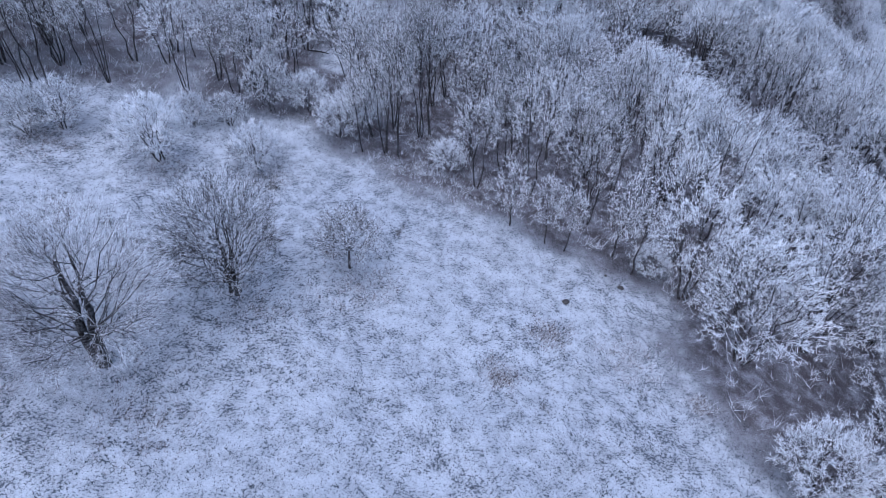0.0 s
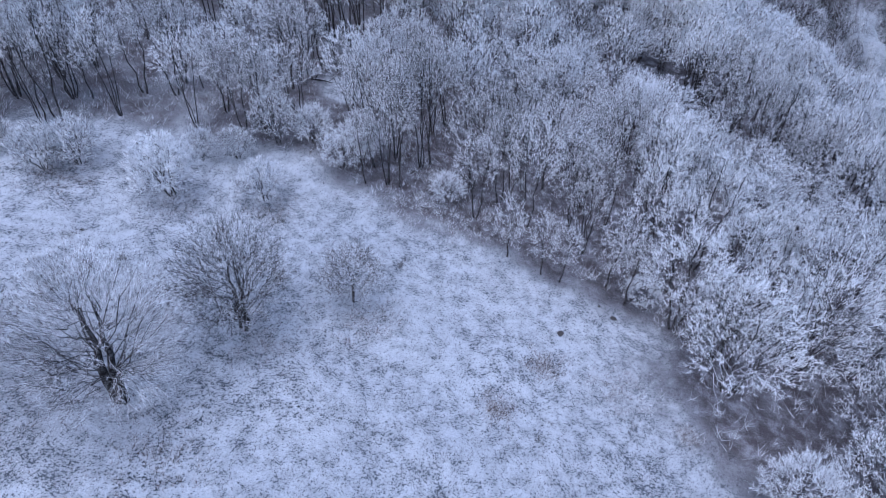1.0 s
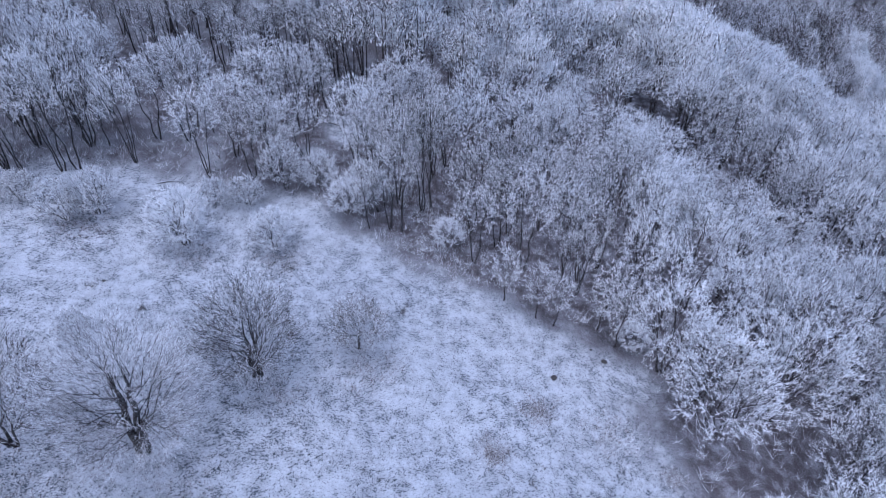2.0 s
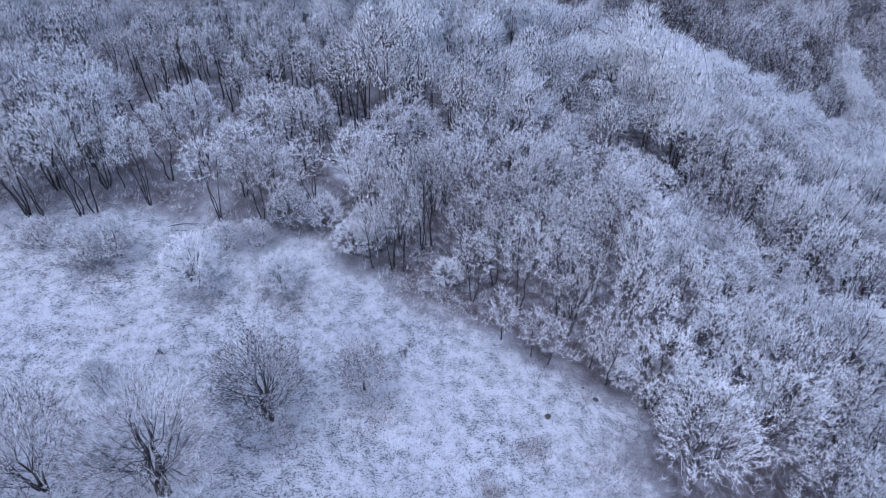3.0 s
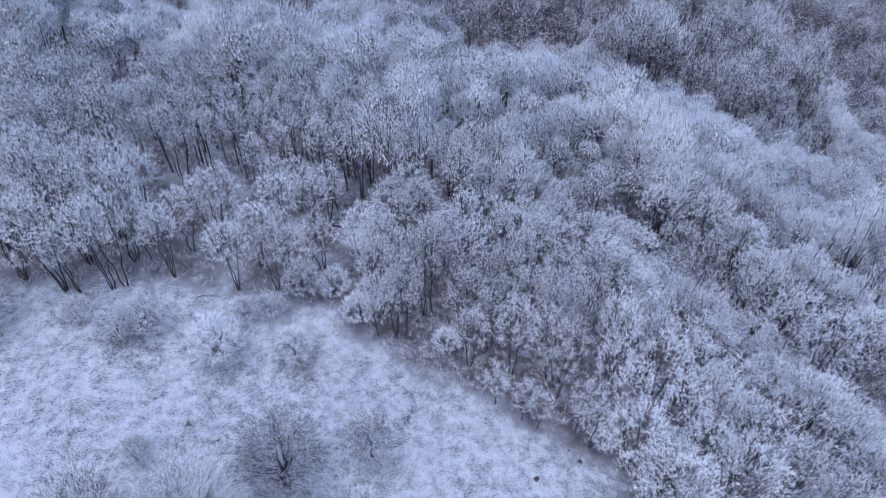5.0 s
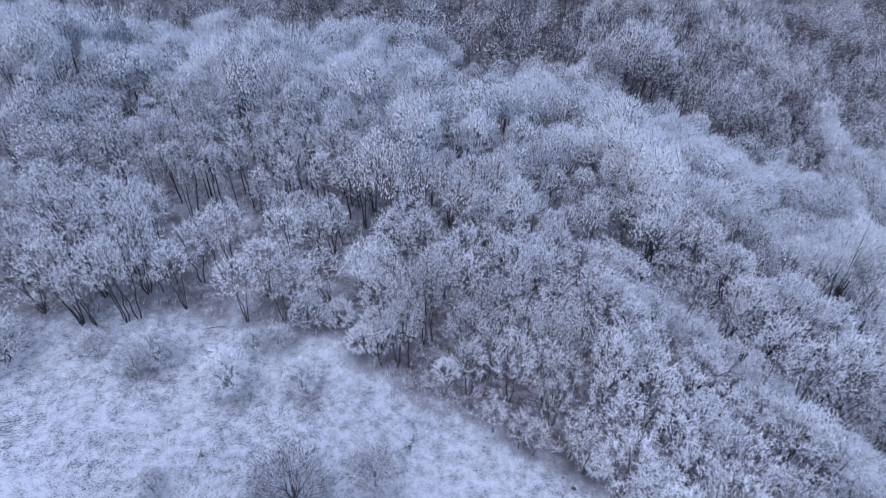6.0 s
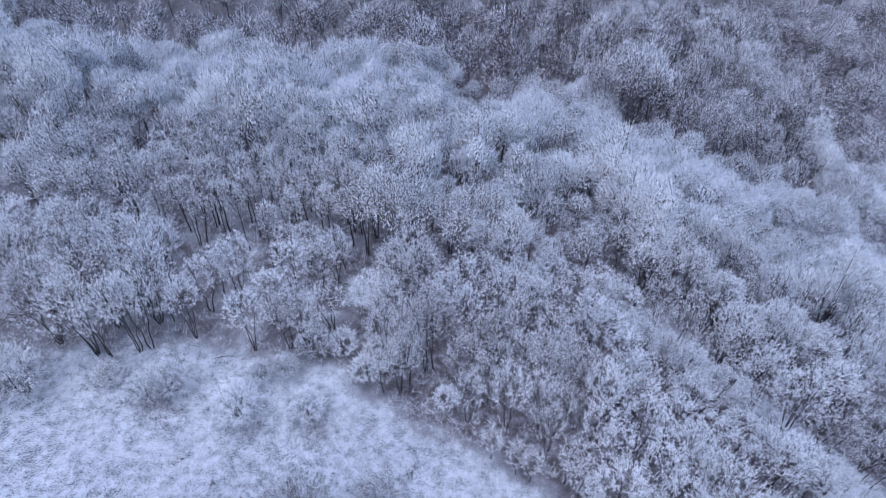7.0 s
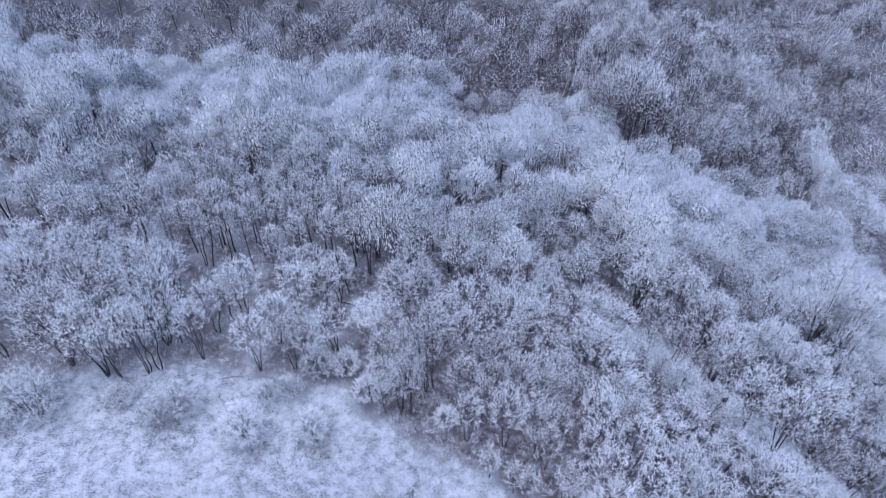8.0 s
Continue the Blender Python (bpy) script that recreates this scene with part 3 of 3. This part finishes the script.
def pole_stand(x, y):
    """The dark stand of slender trunks up the slope."""
    return ((x + 17.5) / 10.5) ** 2 + ((y - 52.5) / 7.0) ** 2 + 0.5 * noise.noise(Vector((x / 4.0, y / 4.0, 6.0))) < 1


def hollow(x, y):
    """The open floor in front of the slender stand."""
    return ((x + 19.5) / 5.0) ** 2 + ((y - 44.8) / 2.3) ** 2 < 1


NEAR = 48.0
STEP = 2.6
for iy in range(0, int((NEAR + 6) / STEP) + 1):
    for ix in range(-30, 31):
        x, y = (ix + pick.uniform(-0.36, 0.36) + 0.5 * (iy % 2)) * STEP, 6 + (iy + pick.uniform(-0.36, 0.36)) * STEP
        if wooded(x, y) < 1.2 or abs(x) > 0.53 * y + 28 or clearing(x, y) or pole_stand(x, y) or hollow(x, y) or (y < 19 and x < 17):
            continue
        past = gully(x, y)
        if y > NEAR and abs(past) > 5:
            continue
        if any((x - a) ** 2 + (y - b) ** 2 < c * c for a, b, c in taken[:80]):
            continue
        kind = pick.choices(("tall", "round", "thin"), (0.74, 0.16, 0.10))[0]
        if kind == "tall" and (y > 39 or x > 11):
            kind = "mid"
        if y < 24:
            kind = "hoary"
        high = {"tall": 7.4, "mid": 7.4, "hoary": 7.4, "round": 6.6, "thin": 4.8}[kind] * pick.uniform(0.84, 1.10) * swell_near(x, y)
        tilt = pick.uniform(-4, 4)
        if 0 < past < 5.0:
            kind, high, tilt = "leaner", 7.6 * pick.uniform(0.9, 1.15), pick.uniform(0, 8)
        elif -7.0 < past < 0:
            kind, high = "hoary" if kind == "mid" else kind, min(high, 4.7 + 0.7 * pick.uniform(-1, 1))
        stand(kind, x, y, high, BROAD[kind] * pick.uniform(0.80, 1.10) * (0.8 if kind == "hoary" and past > -5.5 else 1), tilt)
for iy in range(9):
    for ix in range(-12, 12):
        x, y = -17.5 + (ix + pick.uniform(-0.4, 0.4) + 0.5 * (iy % 2)) * 2.0, 44.5 + (iy + pick.uniform(-0.4, 0.4)) * 1.9
        if pole_stand(x, y) and not hollow(x, y):
            stand("pole", x, y, 7.8 * pick.uniform(0.85, 1.15), 1.15 * pick.uniform(0.85, 1.15), pick.uniform(-5, 5))


# ---- the woods beyond ----
def billow(x, y, high=7.4):
    """The swell of the canopy from clump to clump."""
    return 0.72 * noise.noise(Vector((x / (1.15 * high), y / (1.15 * high), 5.0)))


def crown_shell(seed, high, wide, base, fringe, long, thick):
    """A lobed, ragged dome of close twigs, and the loose twigs that stand out of it."""
    rng = np.random.default_rng(seed)
    mid = np.array([0, 0, high * (base + 0.42 * (1 - base))])
    half = np.array([wide, wide, high * 0.58 * (1 - base)])
    shift = Vector((seed * 1.7, 0.0, seed * 0.9))

    def lobes(d):
        return np.array([0.88 + 0.34 * noise.noise(Vector(p) * 1.7 + shift) + 0.22 * noise.noise(Vector(p) * 4.1 + shift) for p in d.tolist()])[:, None]

    bm = bmesh.new()
    bmesh.ops.create_icosphere(bm, subdivisions=3, radius=1.0)
    d = np.array([v.co[:] for v in bm.verts])
    f = np.array([[v.index for v in face.verts] for face in bm.faces])
    bm.free()
    f = f[d[f][:, :, 2].max(1) > -0.3]
    web, loose = Wood(), Wood()
    web.add(mid + d * lobes(d) * half * 0.84, f)
    d = dome(rng, fringe, -0.35)
    size = lobes(d) * half
    at = mid + d * size * rng.uniform(0.70, 0.98, (fringe, 1))
    aim = unit(d * 0.9 + np.array([0, 0, 0.45]) + rng.normal(0, 0.22, d.shape))
    loose.needles(at, at + aim * (long * rng.uniform(0.4, 1.2, fringe))[:, None], thick * rng.uniform(0.6, 1.3, fringe), rng)
    return web, loose


def far_trees(name, label, inside, step, seed, high, wide, mat, web, twigs=430, thick=0.11, base=0.36, spray=0.5, fringe=300, girth=0.016):
    rng = random.Random(seed)
    kinds = []
    for i in range(6):
        t, limbs, b, c = grow(seed=90 + seed * 10 + i, height=high, wide=wide, girth=girth * high, stems=1 + i % 3, base=base, fork=0.25, limbs=9, boughs=18 if fringe > 700 else 36, twigs=twigs, twig=0.12 * wide, thick=thick,
                              splay=0.4, wild=0.32, fine=4, coarse=True)
        w, loose = crown_shell(seed * 10 + i, high, wide, base, fringe, spray, thick)
        c = merged([c, loose])
        kinds.append((*merged([t] + limbs + [b]).arrays(), *c.arrays(), *w.arrays()))
    wood, rime, mass = Wood(), Wood(), Wood()
    for iy in range(int(200 / step)):
        for ix in range(-int(150 / step), int(150 / step)):
            x, y = (ix + rng.uniform(-0.28, 0.28) + 0.5 * (iy % 2)) * step, 4 + (iy + rng.uniform(-0.28, 0.28)) * step
            if not inside(x, y) or abs(x) > 0.53 * y + 28:
                continue
            swell = billow(x, y, high)
            if swell < -0.62:
                continue
            a, s = rng.uniform(0, 6.28), rng.uniform(0.80, 1.12) * (1 + swell)
            turn = np.array([[math.cos(a), -math.sin(a), 0], [math.sin(a), math.cos(a), 0], [0, 0, rng.uniform(0.9, 1.1)]]) * s
            v0, f0, v1, f1, v2, f2 = kinds[rng.randrange(6)]
            at = np.array([x, y, float(land(x, y))])
            wood.add(v0 @ turn.T + at, f0)
            rime.add(v1 @ turn.T + at, f1)
            mass.add(v2 @ turn.T + at, f2)
    root = tagged(new(name), label, "woods", kind="stuff")
    part("trunks", wood.mesh("trunks"), LIMB, root)
    part("crowns", rime.mesh("crowns"), mat, root)
    part("twig_clusters", mass.mesh("twig_clusters", True), web, root)


def knoll(x, y):
    return ((x - 45) / 24) ** 2 + ((y - 112) / 24) ** 2 < 1


def crest(x, y):
    """How far a place lies beyond the ragged line where the round crowns begin."""
    return y - 60 + 0.12 * x - 7 * noise.noise(Vector((x / 5.0, y / 5.0, 4.0)))


far_trees("slope_woods", "bare frosted trees on the slope below the crest", lambda x, y: wooded(x, y) > 1 and NEAR < y and crest(x, y) < 0 and not pole_stand(x, y) and abs(gully(x, y)) > 5, 3.0, 5, 7.6, 2.0, WOODS, OPEN_LACE, 900, 0.0165, 0.42, 0.30, 950)
far_trees("ridge_woods", "rounded frosted crowns along the crest of the hill", lambda x, y: wooded(x, y) > 1 and NEAR < y < 84 and crest(x, y) >= 0 and not pole_stand(x, y), 3.2, 1, 7.2, 2.1, WOODS, LACE, 160, 0.0205, 0.36, 0.45, 1150)
far_trees("hollow_woods", "rounded frosted trees in the hollow behind the crest", lambda x, y: 84 <= y < 112 and not knoll(x, y), 4.2, 2, 7.6, 3.0, WOODS, LACE, 100, 0.030, 0.30, 0.6, 900)
far_trees("knoll_woods", "close-set slender trees on a wooded knoll", lambda x, y: knoll(x, y), 3.2, 3, 11.0, 1.8, DIM_WOODS, DIM_LACE, 200, 0.026, 0.40, 0.9, 480, 0.009)
far_trees("far_slope_woods", "dim leafless woods on the far slope", lambda x, y: 112 <= y < 174 and not knoll(x, y), 5.0, 4, 9.0, 3.2, DIM_WOODS, DIM_LACE, 60, 0.045, 0.34, 1.1, 260)

# ---- dry grass, litter and undergrowth ----
def tufts(name, label, mat, spots, blades, long, half, seed, spray=0.5, swept=0.3):
    rng = np.random.default_rng(seed)
    spots = np.asarray(spots, float)
    n = len(spots)
    base = np.array([[x, y, ground_at(x, y)] for x, y in spots.tolist()])
    size = rng.uniform(0.5, 1.4, n)
    at = np.repeat(base, blades, 0) + rng.normal(0, 0.07, (n * blades, 3)) * np.array([1, 1, 0]) * np.repeat(size, blades)[:, None]
    aim = rng.normal(0, spray, at.shape) + np.array([swept, 0.75 * swept, 0.0])
    aim[:, 2] = np.abs(aim[:, 2]) * 0.6 + 0.35
    w = Wood()
    w.needles(at - np.array([0, 0, 0.02]), at + unit(aim) * (long * np.repeat(size, blades) * rng.uniform(0.5, 1.2, len(at)))[:, None], half, rng)
    return tagged(part(name, w.mesh(name), mat), label, "grass", kind="stuff")


def meadow_spots(count, seed, patchy):
    rng = random.Random(seed)
    spots = []
    while len(spots) < count:
        y = rng.uniform(9, 40)
        x = rng.uniform(-0.72 * (y + 8) - 2, 0.72 * (y + 8) + 2)
        if wooded(x, y) > 1.5:
            continue
        p = 0.65 + 0.35 * noise.noise(Vector((x * 0.16, y * 0.16, 3.0))) + 0.4 * noise.noise(Vector((x * 0.8, y * 0.8, 7.0)))
        if rng.random() < patchy * p:
            spots.append((x, y))
    return spots


def ring_spots(places, count, seed):
    rng = random.Random(seed)
    return [(x + rng.gauss(0, r), y + rng.gauss(0, r)) for x, y, r in places for _ in range(count)]


tufts("dry_grass", "frosted tufts of dry grass poking through the snow", GRASS, meadow_spots(24000, 5, 1.0), 5, 0.07, 0.018, 1, 0.9)
tufts("reddish_grass", "reddish dry grass beneath the lone trees", LITTER,
      ring_spots(((-4.0, 22.8, 0.9), (-8.2, 20.6, 1.0), (-11.2, 14.9, 1.1), (-14.6, 29.2, 0.8), (8.6, 20.1, 0.8), (-17.5, 14.5, 1.0), (-9.6, 30.0, 0.7), (2.4, 18.6, 0.4), (4.9, 21.2, 0.5), (11.3, 18.1, 0.25), (-21.0, 30.6, 0.9), (0.5, 31.4, 1.0), (-2.5, 32.4, 1.0)), 230, 6), 7, 0.22, 0.012, 2)


def wood_spots(count, seed, y0, y1):
    rng = random.Random(seed)
    spots = []
    while len(spots) < count:
        y = rng.uniform(y0, y1)
        x = rng.uniform(-0.53 * y - 27, 0.53 * y + 27)
        p = 0.6 + 0.9 * noise.noise(Vector((x * 0.25, y * 0.25, 1.0)))
        if x > 9 and y < 23:
            p *= 0.25
        if wooded(x, y) > 0.2 and not clearing(x, y) and rng.random() < p:
            spots.append((x, y))
    return spots


tufts("undergrowth", "brown brush and saplings on the floor of the wood", BRUSH, wood_spots(8000, 8, 10, 56), 9, 0.55, 0.012, 3, 0.7)
tufts("far_undergrowth", "brown brush beneath the distant woods", BRUSH, wood_spots(11000, 9, 60, 172), 4, 1.6, 0.07, 4, 0.8)

# scuffs of an animal's track across the snow
def track(points, step, seed):
    rng = random.Random(seed)
    spots = []
    for (x0, y0), (x1, y1) in zip(points, points[1:]):
        n = max(2, int(math.hypot(x1 - x0, y1 - y0) / step))
        spots += [(x0 + (x1 - x0) * i / n + rng.gauss(0, 0.05), y0 + (y1 - y0) * i / n + rng.gauss(0, 0.05)) for i in range(n)]
    return spots


tufts("animal_track", "line of dark scuffs left by an animal in the snow", GRASS,
      track([(-9.9, 17.5), (-8.7, 17.7), (-7.4, 17.5), (-6.3, 17.6), (-5.1, 17.2), (-3.7, 17.0), (-2.4, 16.4)], 0.17, 3) + track([(-10.4, 19.6), (-9.4, 19.5)], 0.1, 4) + track([(6.3, 14.6), (6.0, 13.2)], 0.2, 5),
      7, 0.13, 0.022, 8, 0.9)


# ---- small things on the snow ----
def tussock(x, y, wide, seed, reddish=False):
    rng = np.random.default_rng(seed)
    k = 150
    heart = rng.normal(0, 0.42 * wide, (7, 2))
    mid = heart[rng.integers(0, 7, k)] + rng.normal(0, 0.16 * wide, (k, 2))
    at = np.column_stack([mid, np.full(k, -0.04)])
    aim = rng.normal(0, 0.6, (k, 3)) + np.array([0.25, 0.2, 0.0])
    aim[:, 2] = np.abs(aim[:, 2]) * 0.5 + 0.3
    blades = Wood()
    blades.spikes(at, at + unit(aim) * (wide * rng.uniform(0.2, 0.6, k))[:, None], 0.016)
    ob = part("tussock", blades.mesh("tussock"), LITTER if reddish else TUSSOCK)
    ob.location = (x, y, ground_at(x, y))
    return tagged(ob, "reddish tussock of dry grass standing in the snow" if reddish else "dark tussock of dry grass standing in the snow", "grass", "tussocks of the meadow")


for i, (x, y, wide, red) in enumerate(((4.1, 17.2, 0.35, False), (4.6, 18.0, 0.30, False), (2.3, 18.5, 0.5, True), (11.3, 18.1, 0.55, True), (-18.75, 26.2, 0.5, False), (-15.95, 24.8, 0.35, False),
                                       (-9.2, 29.1, 0.55, False), (-10.2, 29.4, 0.35, False), (-14.1, 23.9, 0.4, False), (-2.35, 27.2, 0.4, False), (-17.0, 17.4, 0.5, False), (-12.1, 17.6, 0.4, True))):
    tussock(x, y, wide, 200 + i, red)


def molehill(x, y, wide, seed):
    rng = random.Random(seed)
    bm = bmesh.new()
    bmesh.ops.create_icosphere(bm, subdivisions=3, radius=1.0)
    for v in bm.verts:
        p = v.co.copy()
        bulge = 1 + 0.35 * noise.noise(p * 1.7 + Vector((seed, 0, 0))) + 0.15 * noise.noise(p * 5 + Vector((0, seed, 0)))
        v.co = Vector((p.x * wide * bulge, p.y * wide * 0.8 * bulge, p.z * wide * 0.4 * bulge))
    for f in bm.faces:
        f.smooth = True
    ob = part("molehill", bm, SOIL)
    ob.location = (x, y, ground_at(x, y) + 0.02)
    ob.rotation_euler = (0, 0, rng.uniform(0, 3))
    return tagged(ob, "small heap of dark bare earth in the snow", "molehill", "molehills")


molehill(6.0, 23.4, 0.19, 1)
molehill(9.1, 25.0, 0.18, 2)
molehill(8.45, 25.7, 0.09, 3)


def fallen_log(x, y, turn, long, girth, seed):
    rng = np.random.default_rng(seed)
    root = tagged(new("fallen_log"), "dark fallen tree limb with snow along its top", "log")
    t = np.linspace(0, 1, 7)
    line = np.stack([(t - 0.5) * long, 0.12 * long * np.sin(t * 3.0), 0.8 * girth + 0.1 * t], 1)[None]
    stem = Wood()
    stem.tubes(line, girth * np.linspace(1, 0.45, 7)[None], 7)
    part("stem", stem.mesh("stem", True), BARK, root)
    for k in range(5):
        p = line[0, 2 + k % 4]
        q = p + np.array([0.35, rng.uniform(-0.9, 0.9), rng.uniform(0.1, 0.5)])
        side = Wood()
        side.tubes(arc(p[None], q[None], 0.1, 3), (girth * 0.4 * np.linspace(1, 0.3, 4))[None], 5)
        part("stub", side.mesh("stub", True), BARK, root)
    root.matrix_basis = pose(x, y, ground_at(x, y), 0, 0, turn)
    return root


fallen_log(-9.2, 45.2, -22, 2.4, 0.11, 1)
fallen_log(22.0, 42.6, -50, 3.4, 0.10, 2)
fallen_log(22.9, 41.4, 35, 2.6, 0.08, 3)
fallen_log(-17.8, 35.4, 12, 2.6, 0.05, 4)
tufts("saplings", "thin leafless saplings crowding the floor of the wood", LITTER, wood_spots(3000, 18, 10, 50), 5, 1.4, 0.009, 13, 0.28, 0.0)
